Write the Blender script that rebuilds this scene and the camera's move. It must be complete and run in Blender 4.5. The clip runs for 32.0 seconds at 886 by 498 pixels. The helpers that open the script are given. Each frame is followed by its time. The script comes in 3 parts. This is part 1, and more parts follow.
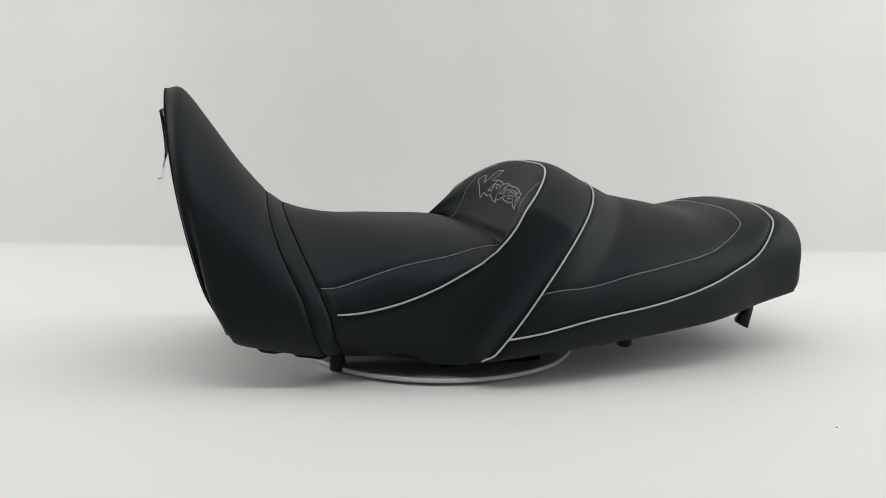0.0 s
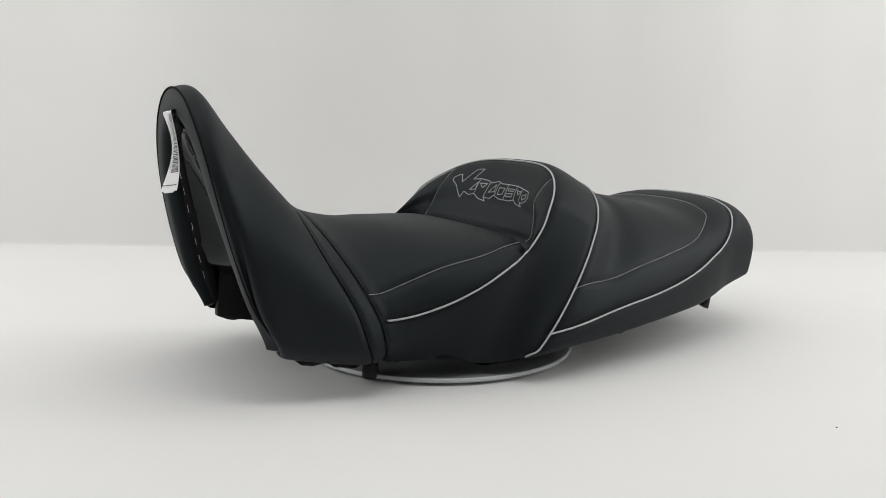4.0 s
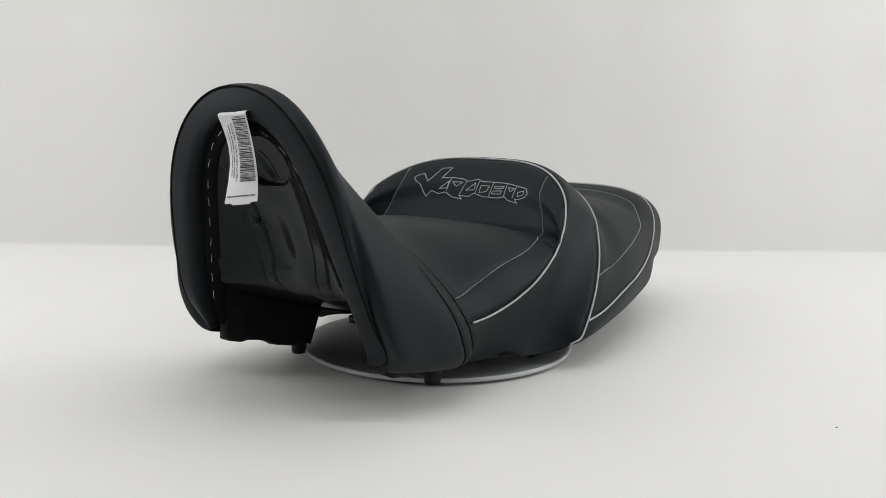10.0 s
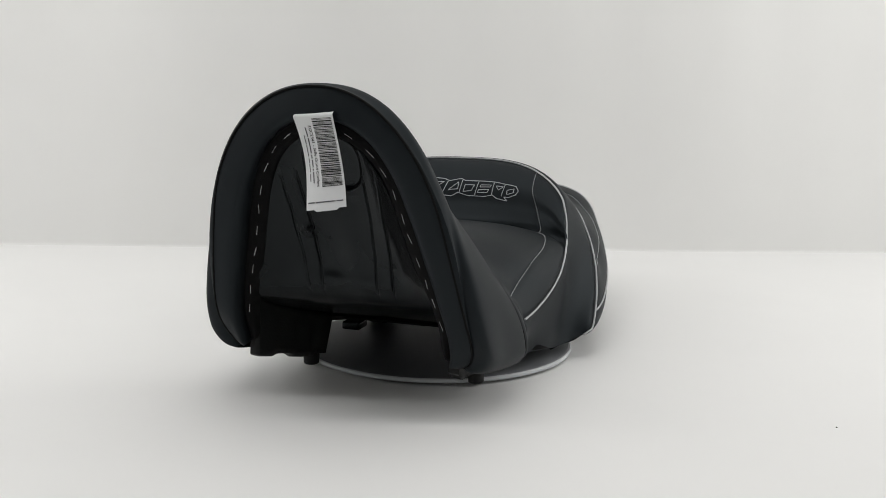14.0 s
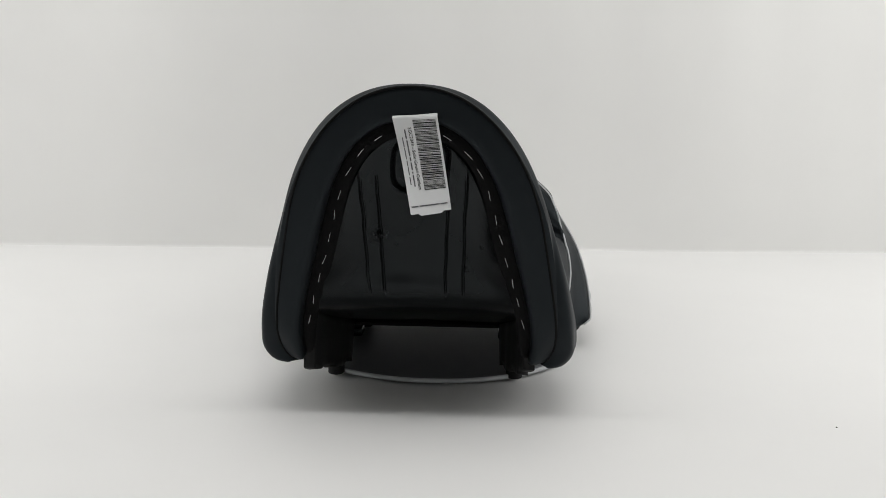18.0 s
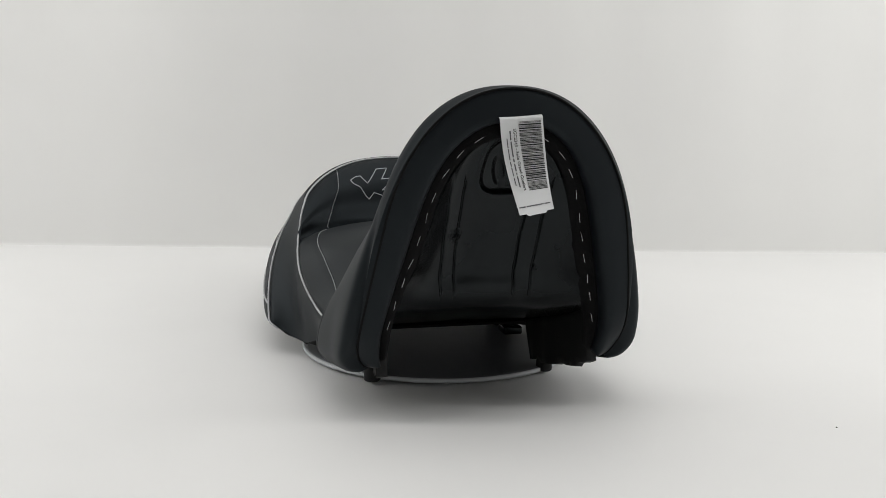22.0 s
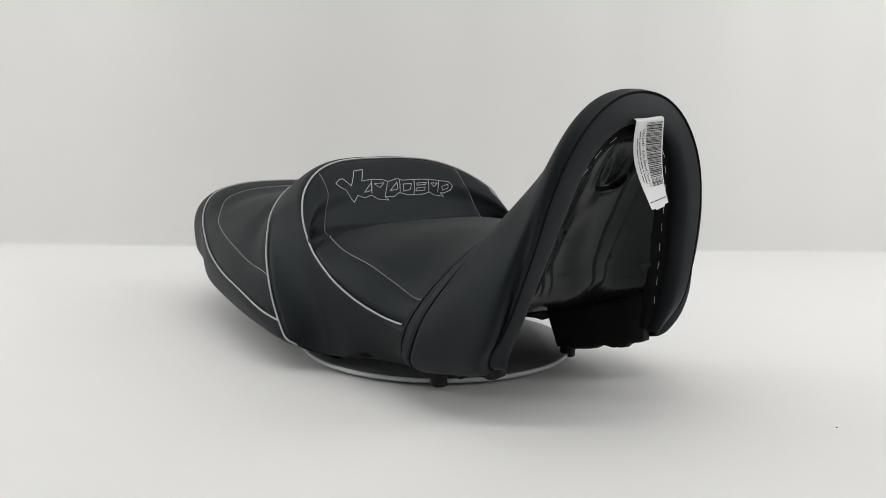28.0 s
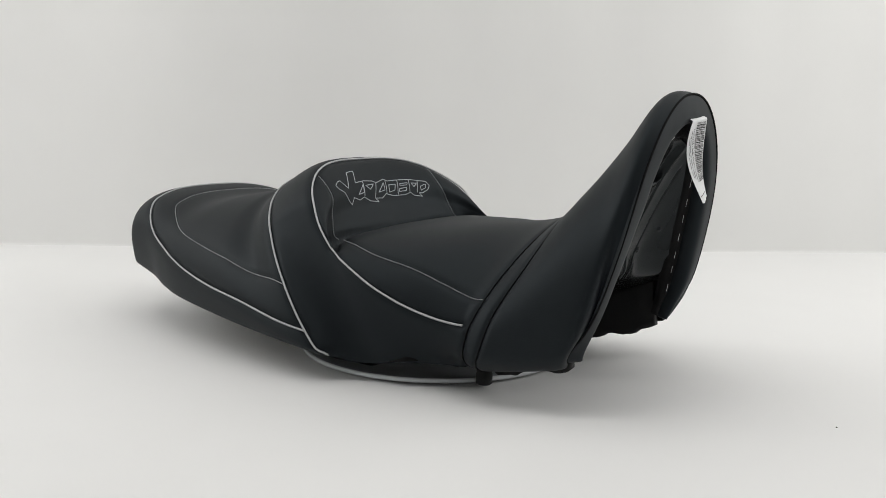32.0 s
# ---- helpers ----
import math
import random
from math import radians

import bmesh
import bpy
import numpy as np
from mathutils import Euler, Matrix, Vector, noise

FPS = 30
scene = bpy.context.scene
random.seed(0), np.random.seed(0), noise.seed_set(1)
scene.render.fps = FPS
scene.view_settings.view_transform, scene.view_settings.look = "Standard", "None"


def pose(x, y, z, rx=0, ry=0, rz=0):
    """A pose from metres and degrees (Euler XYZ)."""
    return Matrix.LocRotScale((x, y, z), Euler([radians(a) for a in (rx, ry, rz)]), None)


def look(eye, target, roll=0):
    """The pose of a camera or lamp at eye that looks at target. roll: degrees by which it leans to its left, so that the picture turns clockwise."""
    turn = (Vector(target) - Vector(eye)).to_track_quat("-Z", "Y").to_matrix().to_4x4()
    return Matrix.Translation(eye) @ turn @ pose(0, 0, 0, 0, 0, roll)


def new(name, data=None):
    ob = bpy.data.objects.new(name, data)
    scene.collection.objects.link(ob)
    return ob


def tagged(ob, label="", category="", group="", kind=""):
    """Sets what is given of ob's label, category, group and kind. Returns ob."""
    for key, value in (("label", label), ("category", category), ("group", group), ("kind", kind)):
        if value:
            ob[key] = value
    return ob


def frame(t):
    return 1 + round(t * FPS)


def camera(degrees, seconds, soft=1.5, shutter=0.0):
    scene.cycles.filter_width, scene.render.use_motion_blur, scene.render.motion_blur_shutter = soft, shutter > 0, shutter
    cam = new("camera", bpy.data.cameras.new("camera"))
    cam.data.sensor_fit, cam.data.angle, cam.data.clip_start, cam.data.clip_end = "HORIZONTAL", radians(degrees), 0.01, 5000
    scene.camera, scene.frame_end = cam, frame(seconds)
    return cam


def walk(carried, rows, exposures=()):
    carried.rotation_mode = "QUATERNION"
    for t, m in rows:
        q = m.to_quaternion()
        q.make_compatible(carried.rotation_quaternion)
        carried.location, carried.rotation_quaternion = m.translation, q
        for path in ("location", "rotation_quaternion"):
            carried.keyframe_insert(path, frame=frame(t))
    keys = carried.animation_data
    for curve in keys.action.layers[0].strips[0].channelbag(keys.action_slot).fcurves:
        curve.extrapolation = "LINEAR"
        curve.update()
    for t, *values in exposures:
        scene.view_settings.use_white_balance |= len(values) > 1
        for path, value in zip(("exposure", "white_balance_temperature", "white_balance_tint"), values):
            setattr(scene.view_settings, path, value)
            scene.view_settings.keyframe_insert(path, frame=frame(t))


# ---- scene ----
LIFT = 0.003   # underside of the turning plate above the table
SIDE = 0.0063  # the seat's middle plane beside the axis

cam = camera(53.36, 32.0, soft=0.65)
EYE, AIM = (0.0, -0.9677, 0.2605 + LIFT), (0.00525, 0.02005, 0.10437 + LIFT)
walk(cam, [(0.0, look(EYE, AIM, 0.82)), (32.0, look(EYE, AIM, 0.82))])

# ---- light ----
world = bpy.data.worlds.new("world")
scene.world = world
world.use_nodes = True
world.node_tree.nodes["Background"].inputs[0].default_value = (1, 1, 1, 1)
world.node_tree.nodes["Background"].inputs[1].default_value = 0.3


def area_lamp(name, eye, aim, sx, sy, power, colour):
    data = bpy.data.lights.new(name, "AREA")
    data.shape, data.size, data.size_y, data.energy, data.color = "RECTANGLE", sx, sy, power, colour
    ob = new(name, data)
    ob.matrix_world = look(eye, aim)
    return ob


area_lamp("softbox_lamp", (0.0, 0.22, 1.6), (0.0, 0.22, 0.0), 1.9, 0.8, 4.7, (1, 0.99, 0.97))
area_lamp("strip_lamp", (0.0, -0.60, 1.6), (0.0, -0.30, 0.0), 2.0, 0.07, 9.0, (1, 0.99, 0.97))
for side in (-1, 1):
    area_lamp("side_softbox_lamp", (1.55 * side, 0.0, 0.85), (0.0, 0.35, 0.35), 1.2, 1.2, 13.0 + 1.0 * side, (1, 0.99, 0.97))
scene.view_settings.exposure = 0.0

# ---- materials ----
def material(name, colour, rough=0.5, metal=0.0):
    m = bpy.data.materials.new(name)
    m.use_nodes = True
    b = m.node_tree.nodes["Principled BSDF"]
    b.inputs["Base Color"].default_value = (*colour, 1)
    b.inputs["Roughness"].default_value, b.inputs["Metallic"].default_value = rough, metal
    return m, m.node_tree.nodes, m.node_tree.links, b


def grained(name, colour, rough, scale, strength, spread=0.15, kind="noise", distance=0.001, gloss=0.5, tint=(1, 1, 1)):
    """A surface with grain in relief and slow changes of tone."""
    m, nodes, links, b = material(name, colour, rough)
    b.inputs["Specular IOR Level"].default_value = gloss
    b.inputs["Specular Tint"].default_value = (*tint, 1)
    at = nodes.new("ShaderNodeTexCoord")
    slow = nodes.new("ShaderNodeTexNoise")
    slow.inputs["Scale"].default_value, slow.inputs["Detail"].default_value = 9, 3
    links.new(at.outputs["Object"], slow.inputs["Vector"])
    mix = nodes.new("ShaderNodeMix")
    mix.data_type = "RGBA"
    mix.inputs[6].default_value = (*[c * (1 - spread) for c in colour], 1)
    mix.inputs[7].default_value = (*[min(1, c * (1 + spread)) for c in colour], 1)
    links.new(slow.outputs["Fac"], mix.inputs[0])
    links.new(mix.outputs[2], b.inputs["Base Color"])
    if kind == "leather":
        fine = nodes.new("ShaderNodeTexVoronoi")
        fine.inputs["Scale"].default_value = scale
        out = fine.outputs["Distance"]
    else:
        fine = nodes.new("ShaderNodeTexNoise")
        fine.inputs["Scale"].default_value, fine.inputs["Detail"].default_value = scale, 4
        out = fine.outputs["Fac"]
    links.new(at.outputs["Object"], fine.inputs["Vector"])
    bump = nodes.new("ShaderNodeBump")
    bump.inputs["Strength"].default_value, bump.inputs["Distance"].default_value = strength, distance
    links.new(out, bump.inputs["Height"])
    links.new(bump.outputs["Normal"], b.inputs["Normal"])
    return m


LEATHER = grained("black_leatherette", (0.0042, 0.0053, 0.0066), 0.55, 900, 0.09, 0.12, "leather", 0.0006, 0.26, (0.80, 0.93, 1.0))
PLASTIC = grained("black_plastic", (0.0062, 0.0068, 0.0074), 0.2, 160, 0.05, 0.2, gloss=0.23, tint=(0.86, 0.96, 1.0))
FELT = grained("black_felt", (0.006, 0.006, 0.0063), 0.95, 700, 0.5, 0.2, gloss=0.15)
LINING = grained("black_lining", (0.005, 0.005, 0.0053), 0.6, 500, 0.25, 0.2, gloss=0.25)
RUBBER = grained("black_rubber", (0.007, 0.007, 0.0073), 0.75, 500, 0.2, 0.2)
PIPING = grained("silver_piping", (0.42, 0.43, 0.44), 0.4, 600, 0.15, 0.06)
THREAD = grained("grey_thread", (0.45, 0.46, 0.47), 0.7, 900, 0.3, 0.1)
LOGO = grained("grey_embroidery", (0.46, 0.48, 0.5), 0.6, 900, 0.3, 0.1)
PAPER = grained("label_paper", (0.74, 0.75, 0.76), 0.45, 300, 0.08, 0.03)
INK = grained("black_ink", (0.02, 0.02, 0.02), 0.6, 300, 0.05, 0.1)
SMALL_INK = grained("grey_ink", (0.11, 0.11, 0.12), 0.6, 300, 0.05, 0.1)
DISC = grained("white_acrylic", (0.52, 0.54, 0.56), 0.3, 200, 0.03, 0.03)
PLATE = grained("grey_acrylic", (0.20, 0.21, 0.22), 0.42, 200, 0.03, 0.05)
SHEET = grained("white_sheet", (0.78, 0.78, 0.775), 0.6, 60, 0.05, 0.015)
CLOTH = grained("backdrop_paper", (0.75, 0.75, 0.74), 0.8, 30, 0.06, 0.02)
# for the unseen walls and ceiling, grey so that they bounce less fill
UNSEEN_ROOM = grained("unseen_room_grey", (0.42, 0.42, 0.415), 0.8, 80, 0.1, 0.02)
DIRT = grained("brown_speck", (0.08, 0.07, 0.06), 0.8, 300, 0.1, 0.2)


def linked(name, bm, mat, parent=None, smooth=True):
    me = bpy.data.meshes.new(name)
    bm.to_mesh(me)
    bm.free()
    for p in me.polygons:
        p.use_smooth = smooth
    me.materials.append(mat)
    ob = new(name, me)
    if parent:
        ob.parent = parent
    return ob


def part(name, bm, mat, parent, label="", smooth=True):
    ob = linked(name, bm, mat, parent, smooth)
    return tagged(ob, label) if label else ob


def raw_part(name, verts, faces, mat, parent, label="", smooth=True):
    me = bpy.data.meshes.new(name)
    me.from_pydata([tuple(map(float, v)) for v in verts], [], [tuple(map(int, f)) for f in faces])
    me.update()
    for p in me.polygons:
        p.use_smooth = smooth
    me.materials.append(mat)
    ob = new(name, me)
    if parent:
        ob.parent = parent
    return tagged(ob, label) if label else ob


def box_mesh(bm, x0, x1, y0, y1, z0, z1, bevel=0.0):
    made = bmesh.ops.create_cube(bm, size=1)["verts"]
    bmesh.ops.transform(bm, matrix=Matrix.LocRotScale(((x0 + x1) / 2, (y0 + y1) / 2, (z0 + z1) / 2), None, (x1 - x0, y1 - y0, z1 - z0)), verts=made)
    if bevel:
        edges = list({e for v in made for e in v.link_edges})
        bmesh.ops.bevel(bm, geom=edges, offset=bevel, segments=3, profile=0.5, affect="EDGES")
    return bm


def lathe(rings, n=96):
    """A turned solid from (radius, z) pairs."""
    verts, faces = [], []
    for r, z in rings:
        verts += [(r * math.cos(2 * math.pi * k / n), r * math.sin(2 * math.pi * k / n), z) for k in range(n)]
    for i in range(len(rings) - 1):
        for k in range(n):
            faces.append((i * n + k, i * n + (k + 1) % n, (i + 1) * n + (k + 1) % n, (i + 1) * n + k))
    faces.append(tuple(range(n))[::-1])
    faces.append(tuple((len(rings) - 1) * n + k for k in range(n)))
    return verts, faces

# ---- studio ----
SPECK = (0.342, -0.249, 0.0004)


def room():
    bm = bmesh.new()
    box_mesh(bm, -1.7, 1.7, -2.2, 0.9, -0.05, 0.0)
    tagged(linked("floor", bm, SHEET, None, False), "smooth white photo table sheet, softly lit", "floor", kind="structure")
    # backdrop with faint upright folds, turned a little to the table
    verts, faces = [], []
    heights = (-0.002, 0.0, 0.001, 0.002, 0.003, 0.004, 0.006, 0.010, 0.04, 0.07, 0.13, 0.2, 0.3, 0.4, 0.5, 0.7, 0.9, 1.4, 2.0, 2.238)
    nx, nz = 160, len(heights) - 1
    for back in (0, 1):
        for j in range(nz + 1):
            for i in range(nx + 1):
                x = -1.72 + 3.44 * i / nx
                z = heights[j]
                fold = 0.013 * math.sin(x * 7.5 + 1.0 + 0.5 * z) + 0.0048 * math.sin(x * 19 + 2.2 - 1.1 * z) + 0.0016 * math.sin(x * 41 + 3 * z)
                fold *= 0.25 + 0.75 * min(1, z / 0.3)
                # forward lean round the middle, added to the shape to darken it there
                fold -= 0.085 * z * math.exp(-((x + 0.15) / 0.36) ** 2)
                cove = 0.002 * max(0, 1 - z / 0.004) ** 2
                y = 0.698 + 0.024 * x - cove + fold + (0.03 if back else 0)
                verts.append((x, y, z))
    half = (nx + 1) * (nz + 1)
    for b in (0, 1):
        for j in range(nz):
            for i in range(nx):
                a = b * half + j * (nx + 1) + i
                f = (a, a + 1, a + nx + 2, a + nx + 1)
                faces.append(f if b == 0 else f[::-1])
    tagged(raw_part("backdrop", verts, faces, CLOTH, None), "pale grey-white hanging backdrop with faint folds", "backdrop", kind="structure")
    # walls and ceiling out of view, added to close the room and limit bounce
    for name, b in (("wall_left", (-1.8, -1.7, -2.2, 1.0, 0, 2.2)), ("wall_right", (1.7, 1.8, -2.2, 1.0, 0, 2.2)),
                    ("wall_rear", (-1.7, 1.7, -2.3, -2.2, 0, 2.2)), ("ceiling", (-1.8, 1.8, -2.3, 1.0, 2.2, 2.3))):
        bm = bmesh.new()
        box_mesh(bm, *b)
        tagged(linked(name, bm, UNSEEN_ROOM, None, False), "plain grey unseen studio " + name.split("_")[0], name.split("_")[0], kind="structure")

    bm = bmesh.new()
    bmesh.ops.create_icosphere(bm, subdivisions=2, radius=0.0009)
    for v in bm.verts:
        v.co *= 1 + 0.4 * noise.noise(v.co * 900)
        v.co.z *= 0.5
    ob = linked("speck", bm, DIRT)
    ob.location = SPECK
    tagged(ob, "tiny dark speck of dirt on the white table", "speck")


room()

# ---- turntable ----
def turntable():
    base = new("turntable")
    tagged(base, "round white acrylic turntable plate on the white table", "turntable")
    v, f = lathe([(0.1482, LIFT + 0.0002), (0.1482, LIFT + 0.0044), (0.146, LIFT + 0.0046), (0.05, LIFT + 0.0046)])
    raw_part("plate", v, f, PLATE, base, "glossy grey top of the turning plate")
    ring = ((0.1483, LIFT + 0.0001), (0.1494, LIFT + 0.0003), (0.15, LIFT + 0.0012), (0.15, LIFT + 0.0036), (0.1495, LIFT + 0.0044), (0.1483, LIFT + 0.0046))
    v, f = lathe(ring, 128)
    raw_part("rim", v, f[:-2], DISC, base, "white rim of the turning plate")
    v, f = lathe([(0.10, 0.0), (0.10, LIFT + 0.0005)])
    raw_part("foot_ring", v, f, RUBBER, base, "hidden dark rubber bearing ring")
    return base


# The seat from nose to backrest, station by station: crown line, lower edge, half width, squareness of the
# section, share of the height at the widest place, tuck under, bow in plan, sag of the edge seen from the side.
CROWN_X = (0.4195, 0.4272, 0.4218, 0.4012, 0.3623, 0.2967, 0.2440, 0.2126, 0.1979, 0.1604, 0.1135, 0.0807, 0.0690, 0.0490, 0.0045, -0.0705, -0.1287, -0.1735, -0.2084, -0.2392, -0.2664, -0.2832)
CROWN_Z = (0.0620, 0.0900, 0.1206, 0.1495, 0.1582, 0.1495, 0.1579, 0.1638, 0.1673, 0.1837, 0.2045, 0.1804, 0.1518, 0.1312, 0.1412, 0.1463, 0.1507, 0.1644, 0.1987, 0.2413, 0.2771, 0.2783)
FOOT_X = (0.4015, 0.4015, 0.4000, 0.3894, 0.3484, 0.3011, 0.2445, 0.1492, 0.0735, 0.0325, 0.0172, -0.0031, -0.0236, -0.0513, -0.0742, -0.0914, -0.1107, -0.1349, -0.1830, -0.2080, -0.2215, -0.2235)
FOOT_Z = (0.0650, 0.0655, 0.0660, 0.0657, 0.0573, 0.0514, 0.0445, 0.0348, 0.0279, 0.0209, 0.0155, 0.0133, 0.0175, 0.0220, 0.0245, 0.0240, 0.0210, 0.0225, 0.0320, 0.0390, 0.0435, 0.0440)
HALF_WIDTH = (0.1050, 0.1105, 0.1145, 0.1180, 0.1289, 0.1435, 0.1566, 0.1749, 0.1828, 0.1764, 0.1620, 0.1569, 0.1611, 0.1654, 0.1652, 0.1492, 0.1437, 0.1445, 0.1372, 0.1310, 0.1160, 0.1175)
SQUARENESS = (2.000, 1.950, 2.100, 2.800, 2.952, 2.642, 2.343, 2.088, 1.975, 2.834, 3.141, 3.395, 4.103, 4.500, 3.187, 2.606, 1.935, 1.943, 2.265, 2.115, 2.407, 2.149)
WIDEST = (0.8300, 0.8000, 0.7691, 0.6975, 0.7173, 0.7164, 0.8053, 0.8430, 0.9056, 0.9654, 0.9700, 0.9479, 0.8981, 0.8509, 0.8417, 0.8245, 0.8438, 0.8244, 0.8741, 0.8814, 0.8387, 0.8625)
TUCK = (0.0200, 0.0200, 0.0250, 0.0300, 0.0382, 0.0317, 0.0300, 0.0389, 0.0521, 0.0671, 0.0801, 0.0912, 0.1111, 0.1305, 0.1500, 0.1797, 0.1997, 0.2500, 0.1700, 0.1400, 0.1000, 0.1000)
BOW = (-0.0210, -0.0235, -0.0250, -0.0151, -0.0196, -0.0093, -0.0020, -0.0191, -0.0332, -0.0387, -0.0371, -0.0297, -0.0208, -0.0050, 0.0060, 0.0056, -0.0013, -0.0133, -0.0155, -0.0267, -0.0150, -0.0120)
SAG = (0.0,) * 17 + (0.0006, -0.0000, -0.0021, -0.0051, -0.0048)
STATIONS = np.array([CROWN_X, CROWN_Z, FOOT_X, FOOT_Z, HALF_WIDTH, SQUARENESS, WIDEST, TUCK, BOW, SAG]).T


def hermite(table, u):
    """Smooth values of a table's rows at u, counted in rows."""
    u = np.clip(np.asarray(u, float), 0, len(table) - 1.000001)
    i = u.astype(int)
    s = (u - i)[..., None]
    slope = np.gradient(table, axis=0)
    p, q, a, b = table[i], table[i + 1], slope[i], slope[i + 1]
    return ((2 * s**3 - 3 * s**2 + 1) * p + (s**3 - 2 * s**2 + s) * a
            + (3 * s**2 - 2 * s**3) * q + (s**3 - s**2) * b)


def seat_points(u, v, table):
    """Places on the cover: u along the stations, v from the crown (0) to the lower edge (+-1)."""
    xc, zc, xb, zb, w, n, hs, tuck, bow, sag = np.moveaxis(hermite(table, u), -1, 0)
    side, a = np.sign(v), np.abs(v)
    upper = np.clip(a / 0.75, 0, 1) * np.pi / 2
    lower = np.clip((a - 0.75) / 0.25, 0, 1)
    e = 2 / n
    across = np.sin(upper) ** e - tuck * (1 - np.sqrt(np.clip(1 - lower**2, 0, 1)))
    drop = hs * (1 - np.clip(np.cos(upper), 0, 1) ** e) + (1 - hs) * lower
    y = w * across
    z = zc + (zb - zc) * drop
    x = xc + (xb - xc) * drop + bow * across**2 + 4 * sag * drop * (1 - drop)
    # the backrest's legs are cut back towards their tips
    x = x + 0.0145 * np.exp(-((z - 0.042) / 0.028) ** 2) * across**2 * np.clip((u - 17.5) / 2.5, 0, 1) * np.clip(a * 4 - 1, 0, 1)
    # the backrest leans a little to one side and its legs spread
    far = np.clip((u - 17.0) / 2.5, 0, 1)
    far = far * far * (3 - 2 * far)
    y = side * (y + 0.0025 * far * across * np.clip((0.11 - z) / 0.05, 0, 1))
    y = y + far * (0.0012 + 0.0020 * np.clip((z - 0.17) / 0.08, 0, 1))
    return np.stack([x, y, z], -1)


# Seams as (station, share of the way from crown to lower edge) on one side of the seat.
SEAMS = {}
SEAMS["bolster_piping"] = [(16.27, .613), (15.49, .618), (14.82, .612), (14.34, .557), (13.89, .485), (13.50, .445), (12.5, .462), (11.6, .492), (11.0, .497), (10.56, .450), (10.31, .362), (10.21, .260), (10.16, .160), (10.145, .08), (10.15, 0)]
SEAMS["band_piping"] = [(8.965, .925), (8.89, .853), (8.68, .742), (8.771, .574), (8.852, .414), (8.9, .295), (8.95, .15), (8.96, 0)]
SEAMS["nose_piping"] = [(8.685, .722), (7.61, .697), (6.724, .704), (5.922, .682), (5.106, .663), (4.257, .601), (3.824, .387), (3.848, .232), (3.85, .08), (3.85, 0)]
SEAMS["rider_stitch"] = [(8.76, .612), (8.35, .572), (7.95, .552), (7.3, .545), (6.531, .535), (5.435, .491), (4.655, .356), (4.524, .23), (4.5, .08), (4.5, 0)]
SEAMS["pillion_stitch"] = [(16.5, .515), (15.8, .487), (15.0, .452), (14.305, .385), (13.7, .29), (13.25, .21)]
SEAMS["bolster_stitch"] = [(13.0, .2), (12.2, .202), (11.4, .212), (10.8, .217), (10.45, .218), (10.27, .218)]
SEAMS["front_seam"] = [(16.35, 1), (16.37, .85), (16.42, .713), (16.436, .611), (16.586, .486), (16.786, .333), (16.919, .152), (16.86, 0)]
SEAMS["rear_seam"] = [(16.87, 1), (16.9, .85), (16.925, .74), (16.955, .61), (17.07, .52), (17.235, .42), (17.345, .31), (17.375, .22), (17.35, .12), (17.30, 0)]
SEAMS["crease"] = [(12.95, 0), (12.95, .1), (13.0, .2), (13.03, .29), (13.06, .36)]
# The bolster piping's line over the side of the seat, from its rear end to the crown.
BOLSTER_LINE = [(-.130, -.137, .067), (-.098, -.141, .071), (-.067, -.146, .080), (-.037, -.150, .092), (-.008, -.150, .107), (.004, -.1485, .1135), (.0095, -.1478, .117),
                (.016, -.147, .1215), (.028, -.144, .131), (.043, -.140, .147), (.062, -.127, .170), (.079, -.107, .190), (.094, -.080, .200)]
BEND = 1.6  # closer columns near the crown


def smooth_line(points, n):
    q = np.array(points, float)
    q[:, 1] = q[:, 1] ** (1 / BEND)
    ends = np.vstack([2 * q[0] - q[1], q, 2 * q[-1] - q[-2]])
    out = []
    for s in np.linspace(0, len(q) - 1.000001, n):
        i = int(s)
        s -= i
        a, b, c, d = ends[i:i + 4]
        out.append(0.5 * (2 * b + (c - a) * s + (2 * a - 5 * b + 4 * c - d) * s**2 + (3 * b - a - 3 * c + d) * s**3))
    q = np.array(out)
    k = np.exp(-np.linspace(-2.2, 2.2, 2 * (n // 30) + 1) ** 2)
    h = len(k) // 2
    wide = np.vstack([2 * q[0] - q[h:0:-1], q, 2 * q[-1] - q[-2:-h - 2:-1]])
    q = np.stack([np.convolve(wide[:, i], k / k.sum(), "valid") for i in (0, 1)], 1)
    q[:, 1] = np.clip(q[:, 1], 0, 1) ** BEND
    return q


def spline(q, n):
    """A smooth curve through points."""
    ends = np.vstack([2 * q[0] - q[1], q, 2 * q[-1] - q[-2]])
    s = np.linspace(0, len(q) - 1.000001, n)
    i = s.astype(int)
    s = (s - i)[:, None]
    a, b, c, d = ends[i], ends[i + 1], ends[i + 2], ends[i + 3]
    return 0.5 * (2 * b + (c - a) * s + (2 * a - 5 * b + 4 * c - d) * s**2 + (3 * b - a - 3 * c + d) * s**3)


NU, NV = 21 * 22 + 1, 301


def blurred(a, times):
    """Evens out a grid of places, edges kept along their line."""
    for _ in range(times):
        b = a.copy()
        b[1:-1] = 0.5 * a[1:-1] + 0.25 * (a[:-2] + a[2:])
        a = b.copy()
        a[:, 1:-1] = 0.5 * b[:, 1:-1] + 0.25 * (b[:, :-2] + b[:, 2:])
    return a


